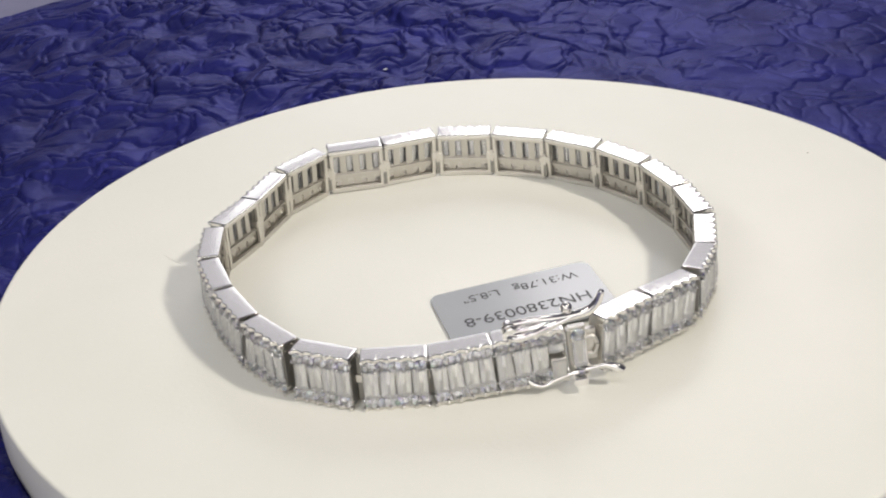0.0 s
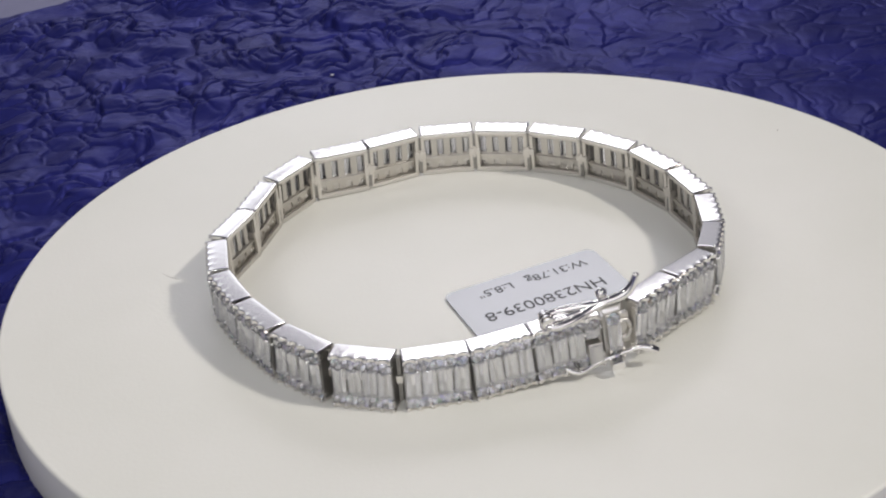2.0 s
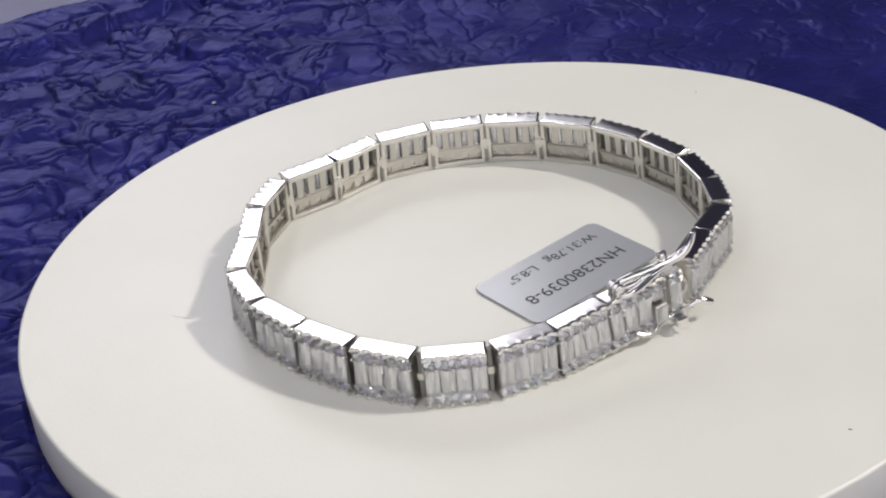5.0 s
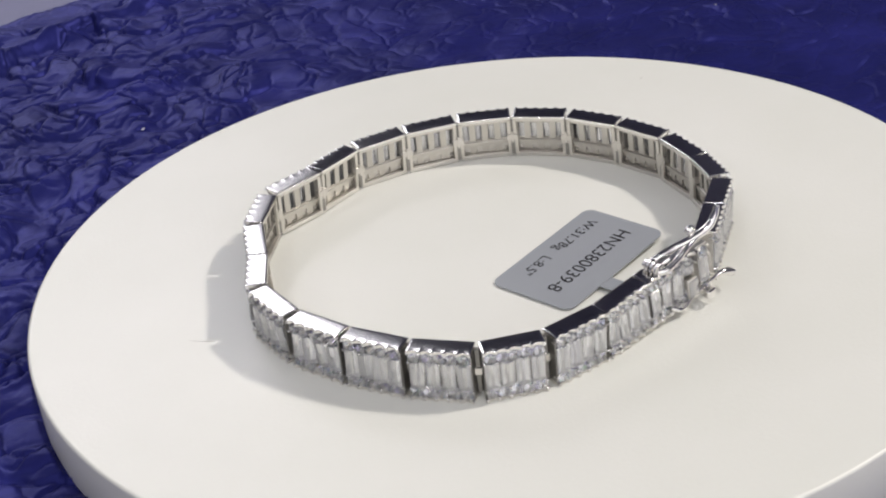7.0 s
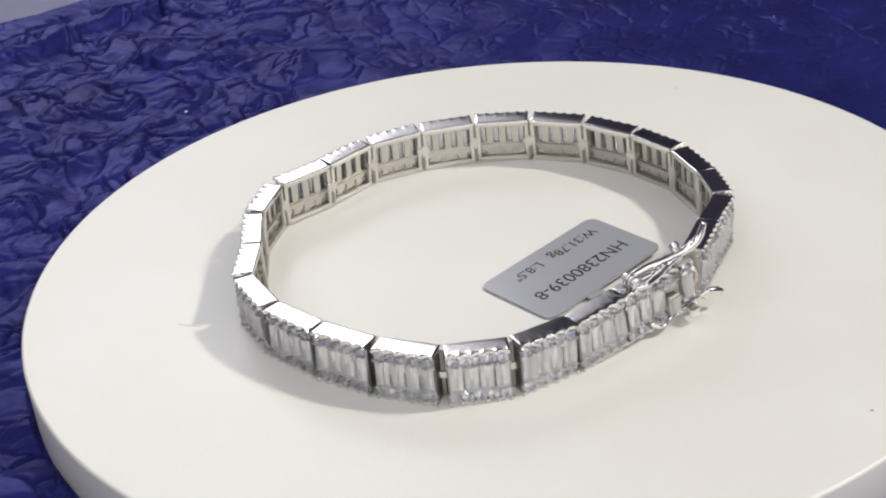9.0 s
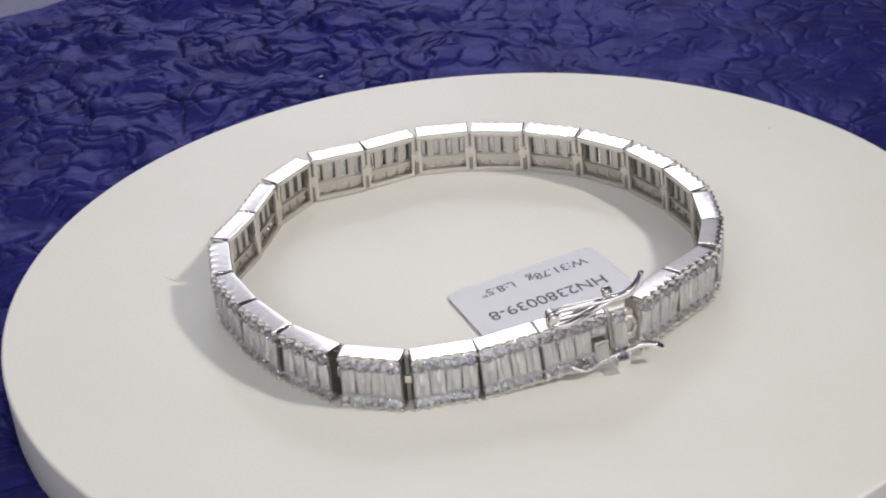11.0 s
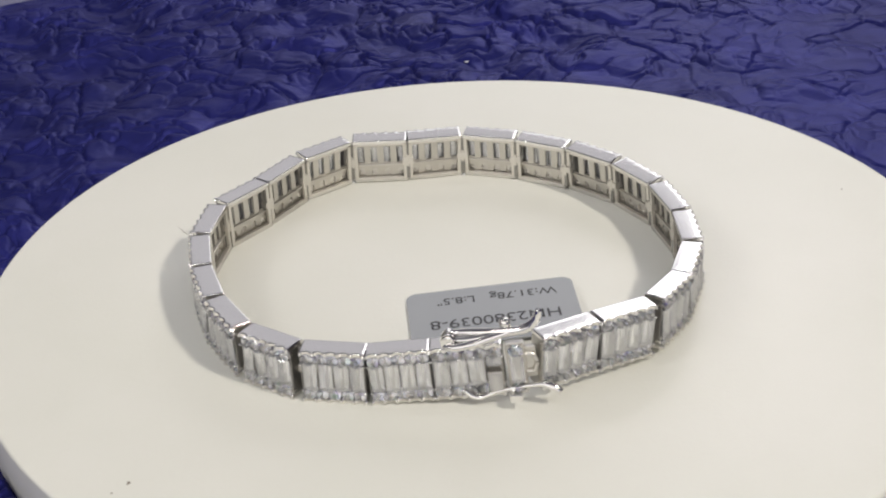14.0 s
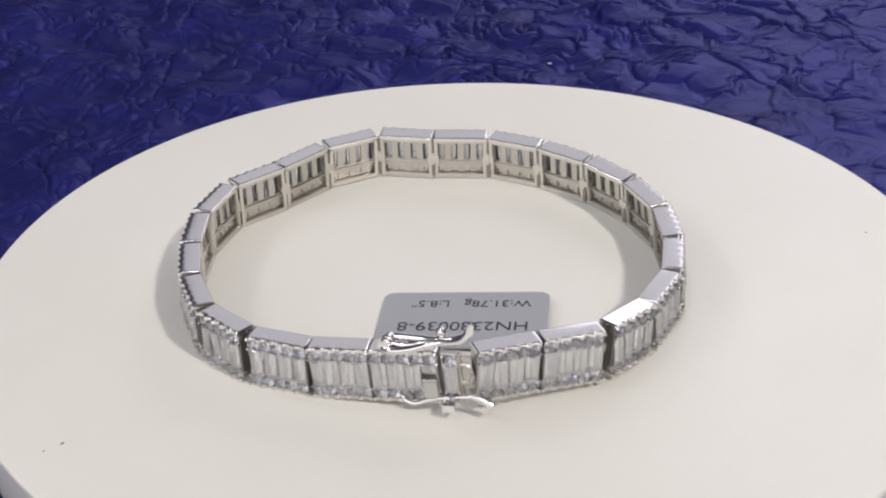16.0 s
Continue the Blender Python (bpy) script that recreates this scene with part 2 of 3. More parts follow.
def paper():
    rng = np.random.default_rng(7)
    step = 0.37
    g = np.arange(-PAPER_R, PAPER_R + step, step)
    x, y = np.meshgrid(g, g, indexing="ij")
    def soft(period, seed):
        r = np.random.default_rng(seed)
        v = np.zeros_like(x)
        for _ in range(7):
            a, ph, w = r.random() * 2 * math.pi, r.random() * 6.28, (0.6 + 0.8 * r.random()) * 2 * math.pi / period
            v += np.sin((x * math.cos(a) + y * math.sin(a)) * w + ph)
        return v / 7
    wx, wy = x + 5 * soft(36, 1) + 1.8 * soft(11, 3) + 0.7 * soft(4.5, 8), y + 5 * soft(36, 2) + 1.8 * soft(11, 4) + 0.7 * soft(4.5, 9)
    big, fold_a = crumple(wx, wy, rng, 12.0, 0.11, 0.5, 18.0, 1.45)
    small, fold_b = crumple(wx * 1.03 + 5, wy, rng, 6.2, 0.11, 0.2, 15.0, 1.6)
    fine, fold_c = crumple(wx, wy * 1.04 - 7, rng, 3.0, 0.12, 0.1, 10.0, 1.5)
    deep_a, deep_b, deep_c = np.clip(0.65 + 1.5 * soft(26, 11), 0, 1), np.clip(0.45 + 1.9 * soft(17, 12), 0, 1), np.clip(0.2 + 1.8 * soft(15, 13), 0, 1)
    z = 0.9 * big + 0.6 * small + 0.3 * fine
    # narrow dark folds between puffed facets
    z += deep_a * (1.3 * (1 - np.exp(-(fold_a / 0.5) ** 1.4)) + 0.6 * (1 - np.exp(-fold_a / 2.5)))
    z += deep_b * (0.85 * (1 - np.exp(-(fold_b / 0.42) ** 1.4)) + 0.3 * (1 - np.exp(-fold_b / 1.5))) + 0.25 * deep_c * (1 - np.exp(-fold_c / 0.4))
    # a long raised fold near the far edge
    z += 3.5 * np.exp(-((y - 161 + 0.04 * (x - 40) + 2 * soft(30, 21)) / 3.0) ** 2) * np.exp(-((x - 40) / 45) ** 4)
    # smoother towards the east side
    turn = np.degrees(np.arctan2(y, x))
    ease = np.clip((turn - 45) / 50, 0, 1)
    z *= np.where(turn < -60, 1.0, 0.38 + 0.62 * ease * ease * (3 - 2 * ease))
    z += 1.0 * soft(90, 5)
    z = z - np.median(z)
    radius = np.hypot(x, y)
    # flat under the disc, turned down at the rim
    near = np.clip((radius - 69) / 5, 0, 1)
    z = np.where(radius < 74, np.minimum(z, 0.2) * near - (1 - near) * 1.5, z)
    z *= 1 - 0.75 * np.clip((radius - (PAPER_R - 22)) / 16, 0, 1)
    rim = np.clip((radius - (PAPER_R - 7)) / 7, 0, 1)
    z = PAPER_Z + z - 12 * rim ** 2
    inside = (radius <= PAPER_R + 0.5) & (radius > 60)
    index = -np.ones(x.shape, int)
    index[inside] = np.arange(inside.sum())
    verts = np.stack([x[inside] + DISC_AT[0], y[inside] + DISC_AT[1], z[inside]], 1) * MM
    q = np.stack([index[:-1, :-1], index[1:, :-1], index[1:, 1:], index[:-1, 1:]], -1).reshape(-1, 4)
    q = q[(q >= 0).all(1)]
    me = bpy.data.meshes.new("crumpled_paper_mat")
    me.vertices.add(len(verts))
    me.vertices.foreach_set("co", verts.ravel())
    me.loops.add(q.size)
    me.loops.foreach_set("vertex_index", q.ravel())
    me.polygons.add(len(q))
    me.polygons.foreach_set("loop_start", np.arange(0, q.size, 4))
    me.polygons.foreach_set("loop_total", np.full(len(q), 4))
    me.update(calc_edges=True)
    me.polygons.foreach_set("use_smooth", [True] * len(q))
    me.materials.append(PAPER)
    return tagged(new("crumpled_paper_mat", me), "deep blue crumpled paper spread flat under the white disc", "paper mat")


def disc():
    bm = bmesh.new()
    bmesh.ops.create_cone(bm, cap_ends=True, segments=256, radius1=DISC_R, radius2=DISC_R, depth=DISC_H, matrix=Matrix.Translation((*DISC_AT, -DISC_H / 2)))
    rims = [e for e in bm.edges if abs(e.verts[0].co.z - e.verts[1].co.z) < 1e-6 and len(e.link_faces) == 2 and any(len(f.verts) > 4 for f in e.link_faces)]
    bmesh.ops.bevel(bm, geom=rims, offset=0.5, segments=3, affect="EDGES", profile=0.5)
    ob = new("display_disc", mesh_of("display_disc", bm, DISC))
    for p in ob.data.polygons:
        p.use_smooth = len(p.vertices) <= 4
    return tagged(ob, "thick round white matte display disc on blue crumpled paper", "display stand")


# ---- bracelet ----
LENGTH, DEPTH, HEIGHT = 8.4, 2.9, 7.85
ROUND_X = [(-2 + i) * 1.64 for i in range(5)]
ROUND_Z = (1.15, 6.66)
BAGUETTE_X = [(-1.5 + i) * 2.06 for i in range(4)]


def round_stone_mesh():
    bm = bmesh.new()
    def ring(r, y, n, off=0.0):
        return [bm.verts.new((r * math.cos(2 * math.pi * (k + off) / n), y, r * math.sin(2 * math.pi * (k + off) / n))) for k in range(n)]
    table, star, girdle = ring(0.42, 0.36, 8), ring(0.64, 0.24, 8, 0.5), ring(0.86, 0.03, 16)
    low = ring(0.86, -0.03, 16)
    mid = ring(0.4, -0.38, 8, 0.5)
    tip = bm.verts.new((0, -0.68, 0))
    bm.faces.new(table)
    for k in range(8):
        bm.faces.new((table[k], star[k], table[(k + 1) % 8]))
        a, b, c = girdle[2 * k], girdle[2 * k + 1], girdle[(2 * k + 2) % 16]
        bm.faces.new((table[k], a, star[k]))
        bm.faces.new((a, b, star[k]))
        bm.faces.new((b, c, star[k]))
        bm.faces.new((star[k], c, table[(k + 1) % 8]))
        d, e, f = low[2 * k], low[2 * k + 1], low[(2 * k + 2) % 16]
        bm.faces.new((d, mid[k], e))
        bm.faces.new((e, mid[k], f))
        bm.faces.new((f, mid[k], mid[(k + 1) % 8]))
        bm.faces.new((mid[k], tip, mid[(k + 1) % 8]))
    for k in range(16):
        bm.faces.new((girdle[k], low[k], low[(k + 1) % 16], girdle[(k + 1) % 16]))
    return mesh_of("round_stone", bm, STONE)


def baguette_mesh():
    bm = bmesh.new()
    rows = []
    for w, h, y in ((0.2, 1.9, 0.38), (0.52, 1.97, 0.29), (0.8, 2.02, 0.15), (0.96, 2.05, 0.03), (0.98, 2.06, -0.05), (0.74, 1.92, -0.36), (0.46, 1.78, -0.62), (0.12, 1.66, -0.88)):
        rows.append([bm.verts.new((sx * w, y, sz * h)) for sx, sz in ((-1, -1), (1, -1), (1, 1), (-1, 1))])
    bm.faces.new(rows[0])
    bm.faces.new(rows[-1][::-1])
    for a, b in zip(rows, rows[1:]):
        for k in range(4):
            bm.faces.new((a[k], a[(k + 1) % 4], b[(k + 1) % 4], b[k]))
    return mesh_of("baguette_stone", bm, BAGUETTE)


def scalloped_plate(name, z0, z1, mat):
    """A slightly domed plate whose outer edge is bitten out round each stone, leaving teeth between."""
    bm = bmesh.new()
    x0, x1 = -LENGTH / 2, LENGTH / 2
    columns = [(x0, DEPTH + 0.2), (x0 + 0.08, DEPTH + 0.28)]
    for x in ROUND_X:
        for k in range(9):
            a = math.pi * (1 - k / 8)
            columns.append((x + 0.6 * math.cos(a), DEPTH + 0.3 - 0.32 * math.sin(a)))
    columns += [(x1 - 0.08, DEPTH + 0.28), (x1, DEPTH + 0.2)]
    up = 1 if z1 > 4 else -1
    face, back = (z1, z0) if up > 0 else (z0, z1)
    rows = (0.0, 0.03, 0.08, 0.25, 0.5, 0.75, 0.93, 1.0)
    drop = (0.07, 0.025, 0.012, 0.004, 0.0, 0.006, 0.02, 0.05)
    outer, inner = [], []
    for k, (x, reach) in enumerate(columns):
        end = 0.08 if k in (0, len(columns) - 1) else 0.0
        outer.append([bm.verts.new((x, f * reach, face - up * (d + end))) for f, d in zip(rows, drop)])
        inner.append([bm.verts.new((x, f * reach, back)) for f in (0.0, 1.0)])
    for (a, b), (c, d) in zip(zip(outer, outer[1:]), zip(inner, inner[1:])):
        for k in range(len(rows) - 1):
            bm.faces.new((a[k], b[k], b[k + 1], a[k + 1]))
        bm.faces.new((c[0], c[1], d[1], d[0]))
        bm.faces.new((a[0], c[0], d[0], b[0]))
        bm.faces.new((a[-1], b[-1], d[1], c[1]))
    for o, n in ((outer[0], inner[0]), (outer[-1], inner[-1])):
        bm.faces.new(o + [n[1], n[0]])
    me = mesh_of(name, bm, mat)
    for p in me.polygons:
        p.use_smooth = abs(p.normal.z) > 0.6
    return me


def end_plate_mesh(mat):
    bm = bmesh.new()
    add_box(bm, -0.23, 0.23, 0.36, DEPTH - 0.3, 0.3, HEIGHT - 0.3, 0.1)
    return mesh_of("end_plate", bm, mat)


def gallery_mesh():
    """The inner cast lattice behind the stones: four upright windows over four arched pockets."""
    x0, x1, z0, z1, y0, y1 = -LENGTH / 2 + 0.3, LENGTH / 2 - 0.3, 0.5, HEIGHT - 0.5, 0.85, 1.25
    holes = []
    for x in (-3.05, -1.03, 1.03, 3.05):
        holes.append([(x - 0.52, 3.3), (x + 0.52, 3.3), (x + 0.52, 6.3), (x - 0.52, 6.3)])
        holes.append([(x - 0.5, 0.85), (x + 0.5, 0.85)] + [(x + 0.5 * math.cos(a), 1.7 + 0.5 * math.sin(a)) for a in (math.pi * k / 6 for k in range(7))])
    bm = bmesh.new()
    def loop(points):
        vs = [bm.verts.new((x, y0, z)) for x, z in points]
        return [bm.edges.new((vs[k], vs[(k + 1) % len(vs)])) for k in range(len(vs))]
    edges = loop([(x0, z0), (x1, z0), (x1, z1), (x0, z1)])
    for h in holes:
        edges += loop(h)
    bmesh.ops.triangle_fill(bm, edges=edges, use_beauty=True)
    faces = bm.faces[:]
    ex = bmesh.ops.extrude_face_region(bm, geom=faces)
    for v in ex["geom"]:
        if isinstance(v, bmesh.types.BMVert):
            v.co.y = y1
    # ledge under the windows
    add_box(bm, x0, x1, 0.55, y0 + 0.1, 2.65, 3.1, 0.13)
    return mesh_of("gallery", bm, SATIN)


def seat_plate_mesh():
    """Plate behind the lower row of round stones, with a small cup behind each."""
    bm = bmesh.new()
    add_box(bm, -LENGTH / 2 + 0.1, LENGTH / 2 - 0.1, 1.2, 1.45, 0.56, 2.4, 0.05)
    for x in ROUND_X:
        add_bead(bm, x, 1.22, 1.2, 0.3, 2)
    return mesh_of("seat_plate", bm, DULL)


def claw_mesh(z, name):
    """The small claws that hold one row of round stones, on the teeth of its plate."""
    bm = bmesh.new()
    xs = ROUND_X
    mids = [xs[0] - 0.82] + [(a + b) / 2 for a, b in zip(xs, xs[1:])] + [xs[-1] + 0.82]
    out = 1 if z > 4 else -1
    for x in mids:
        for dz, r in ((out * 0.74, 0.2), (-out * 0.66, 0.18)):
            add_bead(bm, x, DEPTH + 0.2, z + dz, r)
            bmesh.ops.create_cone(bm, cap_ends=False, segments=6, radius1=r, radius2=r, depth=0.5, matrix=Matrix.Translation((x, DEPTH - 0.04, z + dz)) @ Matrix.Rotation(math.pi / 2, 4, "X"))
    for x in BAGUETTE_X[:-1]:
        add_bead(bm, x + 1.03, DEPTH + 0.1, z - out * 1.15, 0.17)
    return mesh_of(name, bm, BEAD, True)


def collar_mesh():
    bm = bmesh.new()
    rings = []
    for r, y in ((0.93, -0.7), (0.93, 0.02), (0.89, 0.06), (0.85, 0.02), (0.72, -0.7)):
        rings.append([bm.verts.new((r * math.cos(2 * math.pi * k / 16), y, r * math.sin(2 * math.pi * k / 16))) for k in range(16)])
    for p, q in zip(rings, rings[1:] + rings[:1]):
        for k in range(16):
            bm.faces.new((p[k], p[(k + 1) % 16], q[(k + 1) % 16], q[k]))
    return mesh_of("stone_collar", bm, SILVER)


def body_mesh():
    """The rectangular satin frame of the inner face, which carries all the rest."""
    bm = bmesh.new()
    x0, x1 = -LENGTH / 2, LENGTH / 2
    add_box(bm, x0 + 0.02, x1 - 0.02, 0.03, 0.6, HEIGHT - 0.95, HEIGHT - 0.45, 0.1)
    add_box(bm, x0 + 0.02, x1 - 0.02, 0.03, 0.6, 0.45, 0.8, 0.1)
    for x in (x0 + 0.02, x1 - 0.62):
        add_box(bm, x, x + 0.6, 0.03, 0.6, 0.47, HEIGHT - 0.47, 0.1)
    return mesh_of("link", bm, CAST)


def hinge_mesh():
    bm = bmesh.new()
    add_box(bm, -0.95, 0.95, 0.12, 1.3, 3.35, 4.45, 0.12)
    add_box(bm, -0.22, 0.22, 0.08, 0.8, 2.9, 4.9, 0.1)
    return mesh_of("hinge", bm, CAST)


# Fills the gap between links; its dark tone paints the shade there.
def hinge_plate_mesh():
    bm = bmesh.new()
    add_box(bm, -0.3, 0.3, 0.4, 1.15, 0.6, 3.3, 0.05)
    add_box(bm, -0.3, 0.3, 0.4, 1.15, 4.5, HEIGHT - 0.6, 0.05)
    return mesh_of("hinge_plate", bm, SHADED)


# joints of the chain on the inner upper edge, less the links' height, from the clasp round to the clasp
JOINTS = ((-1.1, -33.3, 0.6), (-9.62, -32.55, 0), (-18.3, -30.6, 0), (-25.3, -25.45, 0), (-29.55, -17.5, 0), (-32.0, -8.7, 0), (-33.0, 0.45, 0), (-31.05, 9.65, 0), (-24.9, 16.3, 0), (-19.2, 23.9, 0.1), (-11.68, 29.1, 0.1), (-2.45, 28.6, 0.1), (6.75, 29.3, 0), (15.35, 26.45, 0), (23.1, 21.75, 0), (29.65, 15.2, 0), (34.2, 7.16, 0), (36.0, -2.0, 0), (35.8, -11.0, 0), (32.5, -19.4, 0), (27.2, -26.85, 0.8), (19.15, -30.65, 1.3), (11.0, -34.7, 1.7))

# links that lean inward at the top, in degrees
LEAN = {9: 2, 10: 3, 11: 4, 12: 6, 13: 6, 14: 6, 15: 6, 16: 5, 17: 4, 18: 3}


def frame_between(a, b):
    """Origin midway on the inner face, x from a to b, y outward, z up."""
    a, b = Vector(a), Vector(b)
    x = (b - a).normalized()
    y = Vector((0, 0, 1)).cross(x).normalized()
    z = x.cross(y)
    at = (a + b) / 2 * MM
    return Matrix(((x.x, y.x, z.x, at.x), (x.y, y.y, z.y, at.y), (x.z, y.z, z.z, at.z), (0, 0, 0, 1)))


def bracelet():
    thing = tagged(new("bracelet"), "silver bracelet of square stone-set links on the white disc", "bracelet")
    thing.empty_display_size = 0.01
    body, gallery, collars, hinge = body_mesh(), gallery_mesh(), collar_mesh(), hinge_mesh()
    # Base plate in duller silver, toned down to lose a mirrored bright strip.
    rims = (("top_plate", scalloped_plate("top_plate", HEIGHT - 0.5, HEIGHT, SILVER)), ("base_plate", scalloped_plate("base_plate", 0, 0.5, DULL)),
            ("upper_claw_rail", claw_mesh(ROUND_Z[1], "upper_claw_rail")), ("lower_claw_rail", claw_mesh(ROUND_Z[0], "lower_claw_rail")))
    stone, baguette, end_plate = round_stone_mesh(), baguette_mesh(), end_plate_mesh(SHADED)
    # Open end next to the clasp: a lighter tone, as no gap shades it.
    end_cap, hinge_plate = end_plate_mesh(DULL), hinge_plate_mesh()
    seat = seat_plate_mesh()
    rng = random.Random(3)

    def stones(link, xs, bs):
        placed("seat_plate", seat, link)
        for name, me in rims:
            placed(name, me, link)
        for z in ROUND_Z:
            for x in xs:
                placed("stone_collar", collars, link, mm_pose(x, DEPTH - 0.2, z))
                placed("round_stone", stone, link, mm_pose(x, DEPTH - 0.08, z, 0, rng.uniform(0, 45), 0) @ pose(0, 0, 0, rng.uniform(-9, 9), 0, rng.uniform(-9, 9)), "clear round brilliant-cut stone")
        for x in bs:
            placed("baguette_stone", baguette, link, mm_pose(x, DEPTH - 0.02, 3.93, rng.uniform(-5, 5), 0, rng.uniform(-9, 9)), "clear oblong step-cut stone")

    for k, (a, b) in enumerate(zip(JOINTS, JOINTS[1:])):
        m = frame_between(a, b) @ mm_pose(0, 0, HEIGHT, LEAN.get(k + 1, 0) + rng.uniform(-1.0, 1.0)) @ mm_pose(0, 0, -HEIGHT)
        m = m @ Matrix.Diagonal((((Vector(b) - Vector(a)).length - 0.28) / LENGTH, 1, 1, 1))
        link = placed("link", body, thing, m, "square silver link with round and baguette stones")
        placed("gallery", gallery, link)
        for x in (-LENGTH / 2 + 0.25, LENGTH / 2 - 0.25):
            placed("end_plate", end_cap if x > 0 and k == len(JOINTS) - 2 else end_plate, link, mm_pose(x, 0, 0))
        stones(link, ROUND_X, BAGUETTE_X)
    for k in range(1, len(JOINTS) - 1):
        m = frame_between(JOINTS[k - 1], JOINTS[k + 1])
        m.translation = Vector(JOINTS[k]) * MM
        placed("hinge_plate", hinge_plate, placed("hinge", hinge, thing, m))
    clasp(thing, body, gallery, collars, stones, hinge, end_plate)
    return thing


def clasp(thing, body, gallery, collars, stones, hinge, end_plate):
    end = Vector(JOINTS[0]) + (Vector(JOINTS[-1]) - Vector(JOINTS[0])).normalized() * 9.55
    m = frame_between(tuple(end), JOINTS[0]) @ Matrix.Diagonal((1.11, 1, 1, 1))
    box = placed("clasp_box", body, thing, m, "silver box clasp link with safety catches")
    placed("gallery", gallery, box)
    for x in (-LENGTH / 2 + 0.25, LENGTH / 2 - 0.25):
        placed("end_plate", end_plate, box, mm_pose(x, 0, 0))
    stones(box, ROUND_X, BAGUETTE_X[1:])
    h = frame_between(tuple(end), JOINTS[1])
    h.translation = Vector(JOINTS[0]) * MM
    placed("hinge_plate", hinge_plate_mesh(), placed("hinge", hinge, thing, h))
    # tongue end piece with one baguette and two round stones
    bm = bmesh.new()
    add_box(bm, -6.75, -4.5, 0.9, 2.2, 0.3, HEIGHT - 0.9, 0.14)
    add_box(bm, -6.75, -4.6, 1.9, 2.8, 0.05, 0.4, 0.1)
    add_box(bm, -6.75, -4.6, 1.9, 2.8, HEIGHT - 0.45, HEIGHT - 0.1, 0.1)
    for z in ROUND_Z:
        for x in (-6.5, -4.95):
            for dz in (-0.66, 0.7):
                add_bead(bm, x, DEPTH + 0.2, z + dz, 0.23)
    add_box(bm, -8.0, -6.7, 0.7, 1.5, 1.6, 6.2, 0.12)
    add_rod(bm, ((-6.7, 1.7, 2.6), (-7.6, 1.7, 2.7), (-8.0, 1.7, 3.9), (-7.6, 1.7, 5.1), (-6.7, 1.7, 5.2)), (0.3,) * 5)
    tongue = placed("clasp_tongue", mesh_of("clasp_tongue", bm, DULL), thing, m, "narrow silver tongue link set with stones")
    stones_here = [o for o in box.children if o.name.startswith("round_stone")][0].data
    bag = [o for o in box.children if o.name.startswith("baguette_stone")][0].data
    for z in ROUND_Z:
        placed("stone_collar", collars, tongue, mm_pose(-5.72, DEPTH, z))
        placed("round_stone", stones_here, tongue, mm_pose(-5.72, DEPTH + 0.11, z, 5, 20, 6))
    placed("baguette_stone", bag, tongue, mm_pose(-5.72, DEPTH + 0.1, 3.93, 3, 0, -4) @ Matrix.Diagonal((0.85, 1, 1, 1)))
    # thumb latch on the front of the box
    bm = bmesh.new()
    add_box(bm, -4.0, -2.2, 1.6, 3.45, 1.0, 3.9, 0.2, 3)
    # Dark plate added in place of the shaded cavity behind the latch.
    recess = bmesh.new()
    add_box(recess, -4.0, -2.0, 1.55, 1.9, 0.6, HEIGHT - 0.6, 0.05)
    placed("latch_recess", mesh_of("latch_recess", recess, SHADED), box)
    latch = placed("thumb_latch", mesh_of("thumb_latch", bm, CAST), thing, m)
    placed("baguette_stone", bag, latch, mm_pose(-3.1, 3.55, 2.45) @ Matrix.Diagonal((0.85, 0.6, 0.62, 1)))
    placed("baguette_stone", bag, latch, mm_pose(-3.1, DEPTH - 0.1, 5.3) @ Matrix.Diagonal((0.95, 1, 0.32, 1)))
    # safety catches: two bent rods above and below, knobs and a flat tab
    bm = bmesh.new()
    add_rod(bm, ((1.9, 0.9, 8.3), (0.8, 1.1, 8.9), (-2.2, 1.6, 9.0), (-4.8, 2.3, 9.2), (-7.2, 2.8, 9.8), (-8.4, 3.0, 11.0), (-9.0, 3.1, 12.6)), (0.45, 0.5, 0.55, 0.62, 0.64, 0.52, 0.34), 12)
    add_rod(bm, ((2.2, 2.6, 8.0), (1.2, 3.2, 8.0), (-0.8, 3.1, 8.2), (-2.8, 2.7, 8.6), (-5.4, 2.6, 9.3)), (0.45, 0.5, 0.52, 0.5, 0.4), 12)
    add_rod(bm, ((1.4, 1.9, 8.3), (-0.4, 2.25, 8.4), (-2.4, 2.2, 8.7), (-4.6, 2.4, 9.2)), (0.4, 0.44, 0.42, 0.34), 12)
    placed("safety_catch", mesh_of("safety_catch", bm, POLISHED, True), box, None, "bent polished silver wire catch")
    bm = bmesh.new()
    add_bead(bm, -4.9, 1.8, 10.3, 0.72, 3)
    placed("ball", mesh_of("ball", bm, POLISHED, True), box)
    # ribbed barrel on which the catch turns
    bm = bmesh.new()
    for y, r in ((0.5, 0.8), (1.2, 0.95), (1.9, 0.95), (2.6, 0.85)):
        bmesh.ops.create_cone(bm, cap_ends=True, segments=20, radius1=r, radius2=r * 0.9, depth=0.52, matrix=Matrix.Translation((1.9, y, 8.4)) @ Matrix.Rotation(math.pi / 2, 4, "X"))
    bmesh.ops.create_cone(bm, cap_ends=True, segments=16, radius1=0.6, radius2=0.6, depth=2.6, matrix=Matrix.Translation((1.9, 1.55, 8.4)) @ Matrix.Rotation(math.pi / 2, 4, "X"))
    placed("pivot_barrel", mesh_of("pivot_barrel", bm, POLISHED), box)
    bm = bmesh.new()
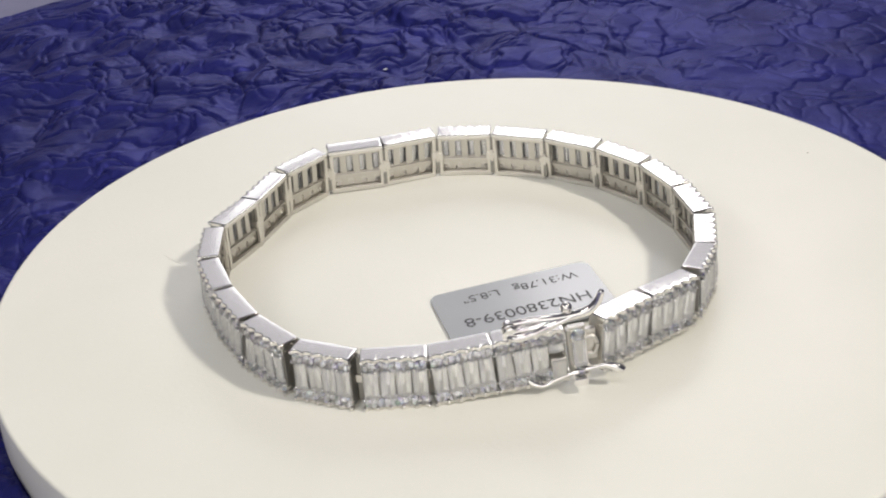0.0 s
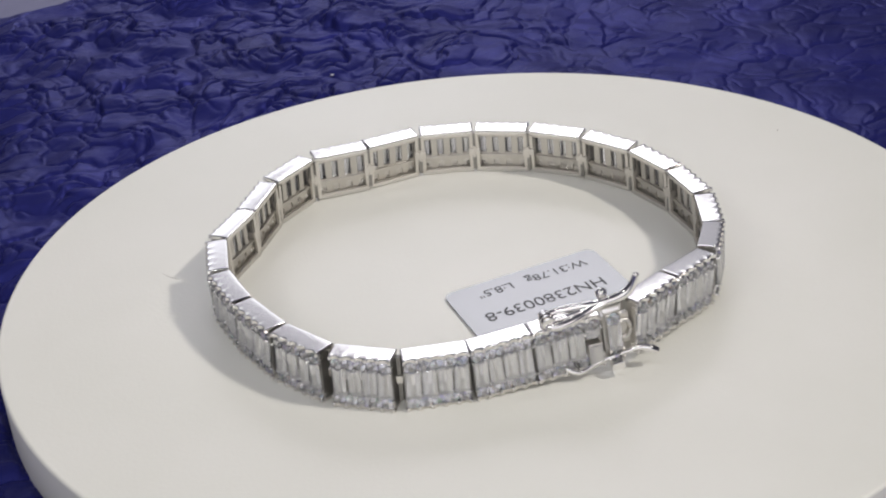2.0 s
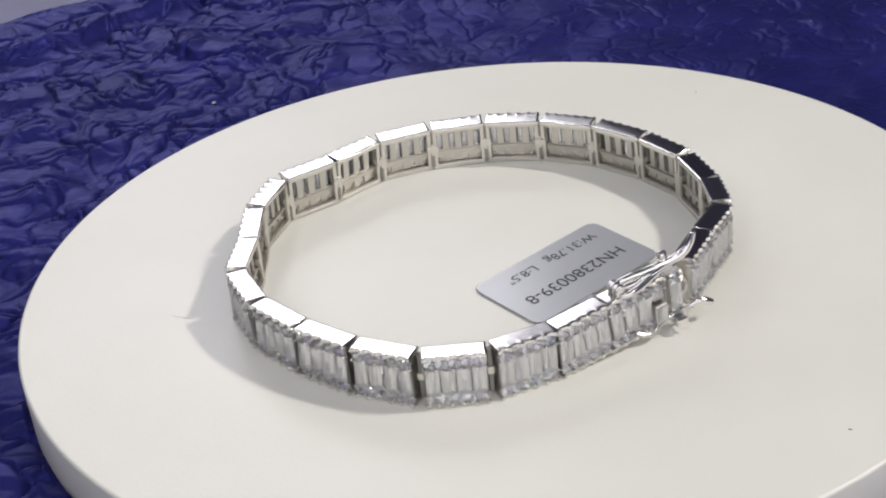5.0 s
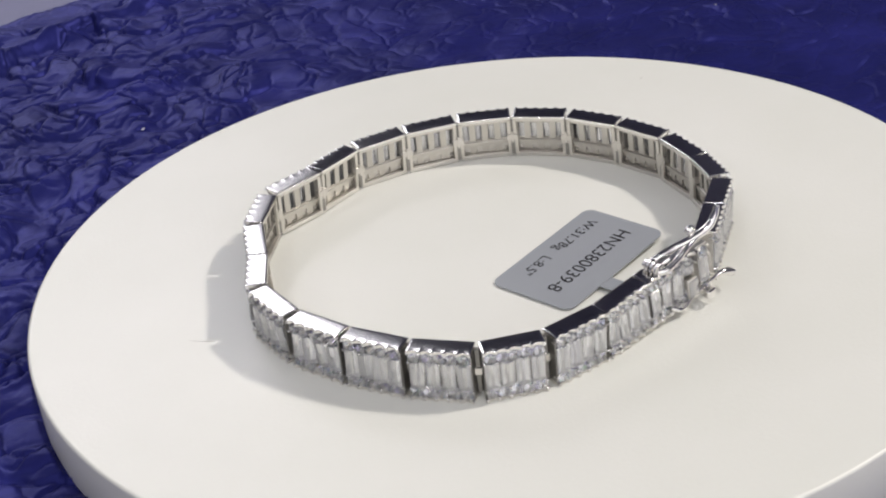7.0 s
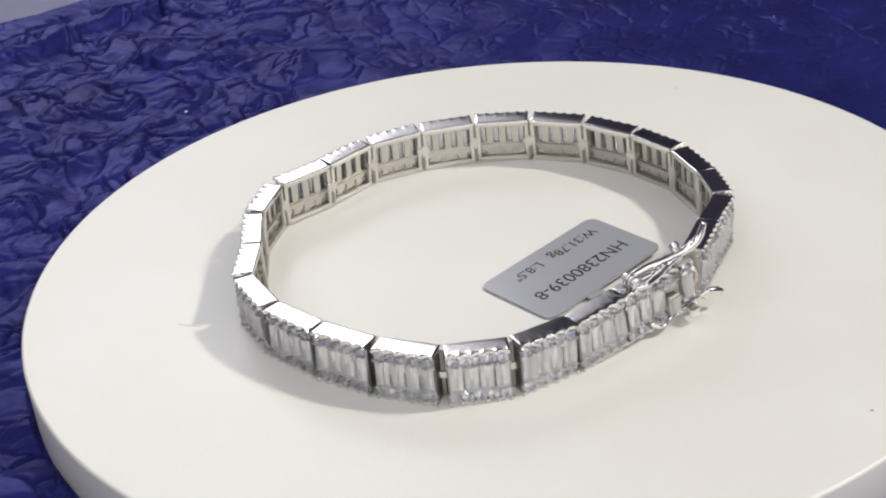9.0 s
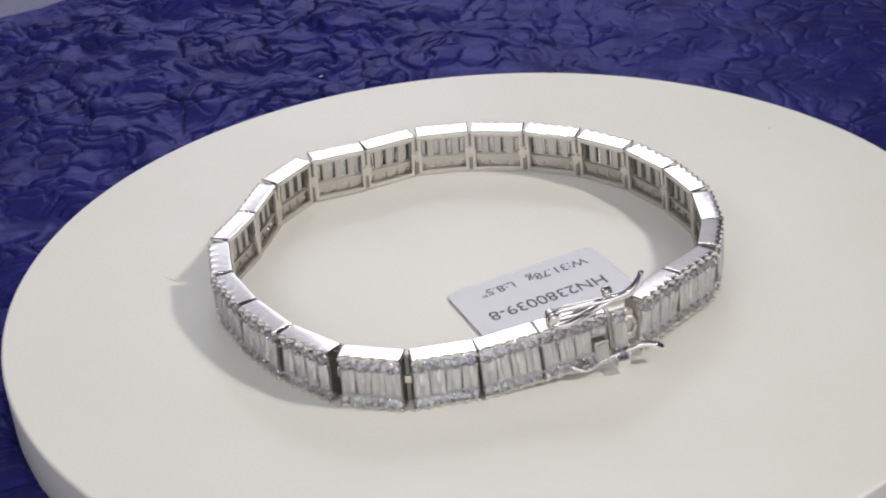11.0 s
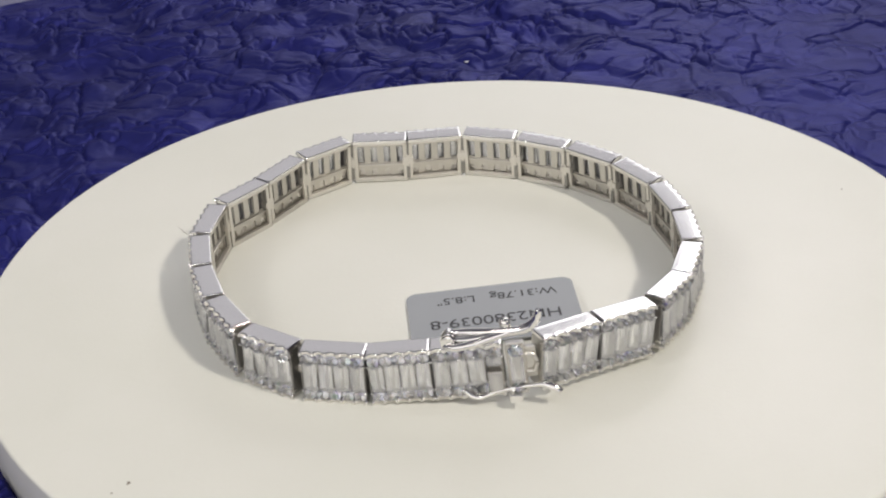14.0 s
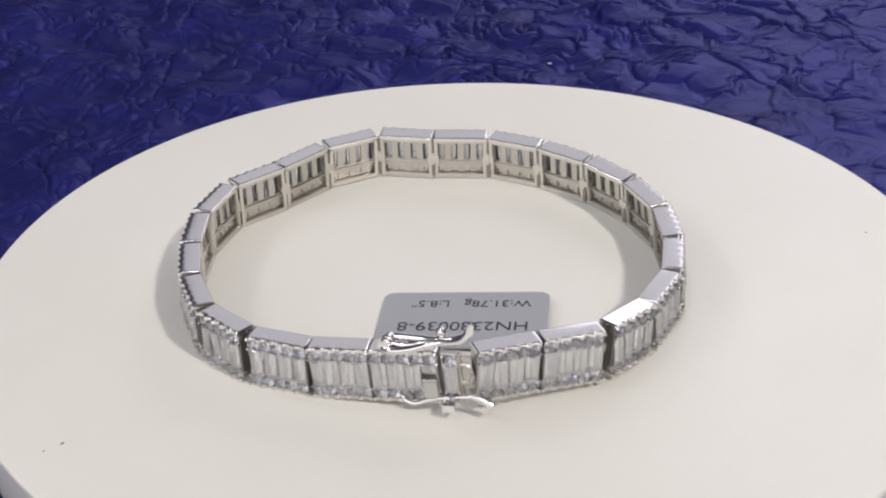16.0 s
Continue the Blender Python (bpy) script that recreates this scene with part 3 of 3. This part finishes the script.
    add_rod(bm, ((0.7, 2.9, 1.1), (-0.1, 3.4, 0.5), (-1.1, 3.5, 0.25), (-2.8, 3.2, 0.7), (-5.2, 3.1, 1.1), (-7.4, 3.1, 1.3), (-8.6, 3.2, 1.35), (-9.7, 3.4, 0.9), (-10.5, 3.6, 0.3)), (0.32, 0.36, 0.34, 0.3, 0.28, 0.32, 0.44, 0.58, 0.48))
    placed("safety_catch", mesh_of("safety_catch", bm, POLISHED, True), box, None, "bent polished silver wire catch")
    bm = bmesh.new()
    add_box(bm, -6.1, -4.5, 3.0, 4.7, -0.25, 1.0, 0.25, 3)
    placed("release_tab", mesh_of("release_tab", bm, SILVER), box)


# ---- tag ----
def rounded_card(w, h, r, thick):
    bm = bmesh.new()
    vs = []
    for cx, cy, a0 in ((w - r, h - r, 0), (r, h - r, 90), (r, r, 180), (w - r, r, 270)):
        for k in range(7):
            a = radians(a0 + 15 * k)
            vs.append(bm.verts.new((cx + r * math.cos(a), cy + r * math.sin(a), 0)))
    f = bm.faces.new(vs)
    ex = bmesh.ops.extrude_face_region(bm, geom=[f])
    for v in ex["geom"]:
        if isinstance(v, bmesh.types.BMVert):
            v.co.z += thick
    return bm


def lettering(text, size, name, parent, at):
    cu = bpy.data.curves.new("lettering", "FONT")
    cu.body, cu.size, cu.extrude = text, size * MM, 0.00001
    tmp = new("lettering_curve", cu)
    bpy.context.view_layer.update()
    me = bpy.data.meshes.new_from_object(tmp.evaluated_get(bpy.context.evaluated_depsgraph_get()))
    bpy.data.objects.remove(tmp)
    width = max(v.co.x for v in me.vertices) - min(v.co.x for v in me.vertices)
    me.materials.clear()
    me.materials.append(INK)
    ob = placed(name, me, parent, at, "black printed writing")
    return ob, width


def tag():
    m = mm_pose(20.0, -8.3, 1.2, 0, 2.5, 181.5)
    base = rounded_card(24.4, 14.6, 1.6, 0.28)
    ob = tagged(new("price_tag", mesh_of("price_tag", base, CARD)), "glossy grey card tag with black print beside the clasp", "tag")
    ob.matrix_world = m
    for text, x, y, width in (("W:31.78g   L:8.5\"", 2.6, 2.35, 17.4), ("HN2380039-8", 2.6, 8.15, 18.6)):
        line, w = lettering(text, 2.6, "lettering", ob, Matrix())
        s = width * MM / w
        line.matrix_basis = mm_pose(x, y, 0.31) @ Matrix.Diagonal((s, s, 1, 1))
    bm = bmesh.new()
    add_box(bm, 14.2, 17.0, 14.2, 22.0, 0.02, 0.2, 0.03)
    placed("strap", mesh_of("strap", bm, CARD), ob)
    return ob


def dust():
    rng = random.Random(5)
    bm = bmesh.new()
    add_rod(bm, ((-40.3, 18.0, 0.03), (-39.4, 16.2, 0.05), (-38.9, 15.6, 0.04), (-38.2, 14.5, 0.03)), (0.012, 0.025, 0.03, 0.012), 5)
    for x, y, r in ((-40.0, -48.5, 0.17), (-41.8, -50.3, 0.1), (7.9, -68.4, 0.15), (67.8, 16.0, 0.12)):
        for _ in range(3):
            b = bmesh.new()
            bmesh.ops.create_icosphere(b, subdivisions=1, radius=r)
            for v in b.verts:
                v.co = (x + v.co.x * rng.uniform(0.6, 1.5) + rng.uniform(-r, r), y + v.co.y * rng.uniform(0.6, 1.5) + rng.uniform(-r, r), max(0.02, v.co.z * 0.3 + 0.03))
            merge(bm, b)
    return tagged(new("dust_specks", mesh_of("dust_specks", bm, DUST)), "tiny dark dust specks on the white disc", "dust", kind="stuff")



def lint(sheet):
    """Tiny pale flecks lying on the blue paper."""
    co = np.empty(len(sheet.data.vertices) * 3)
    sheet.data.vertices.foreach_get("co", co)
    co = co.reshape(-1, 3)
    rng = random.Random(11)
    for x, y, r in ((12.3, 101.3, 0.45), (123.0, 36.0, 0.3)):
        near = co[((co[:, 0] - x * MM) ** 2 + (co[:, 1] - y * MM) ** 2) < (r * MM) ** 2]
        bm = bmesh.new()
        bmesh.ops.create_icosphere(bm, subdivisions=2, radius=r)
        for v in bm.verts:
            v.co = (v.co.x * rng.uniform(0.8, 1.25), v.co.y * rng.uniform(0.4, 0.7), v.co.z * 0.35)
        ob = tagged(new("lint_fleck", mesh_of("lint_fleck", bm, LINT)), "tiny pale lint fleck on the blue paper", "lint", "lint flecks")
        ob.matrix_world = mm_pose(x, y, float(near[:, 2].max()) / MM, 0, 0, rng.uniform(0, 60))


table()
room()
sheet = paper()
disc()
bracelet()
tag()
dust()
lint(sheet)
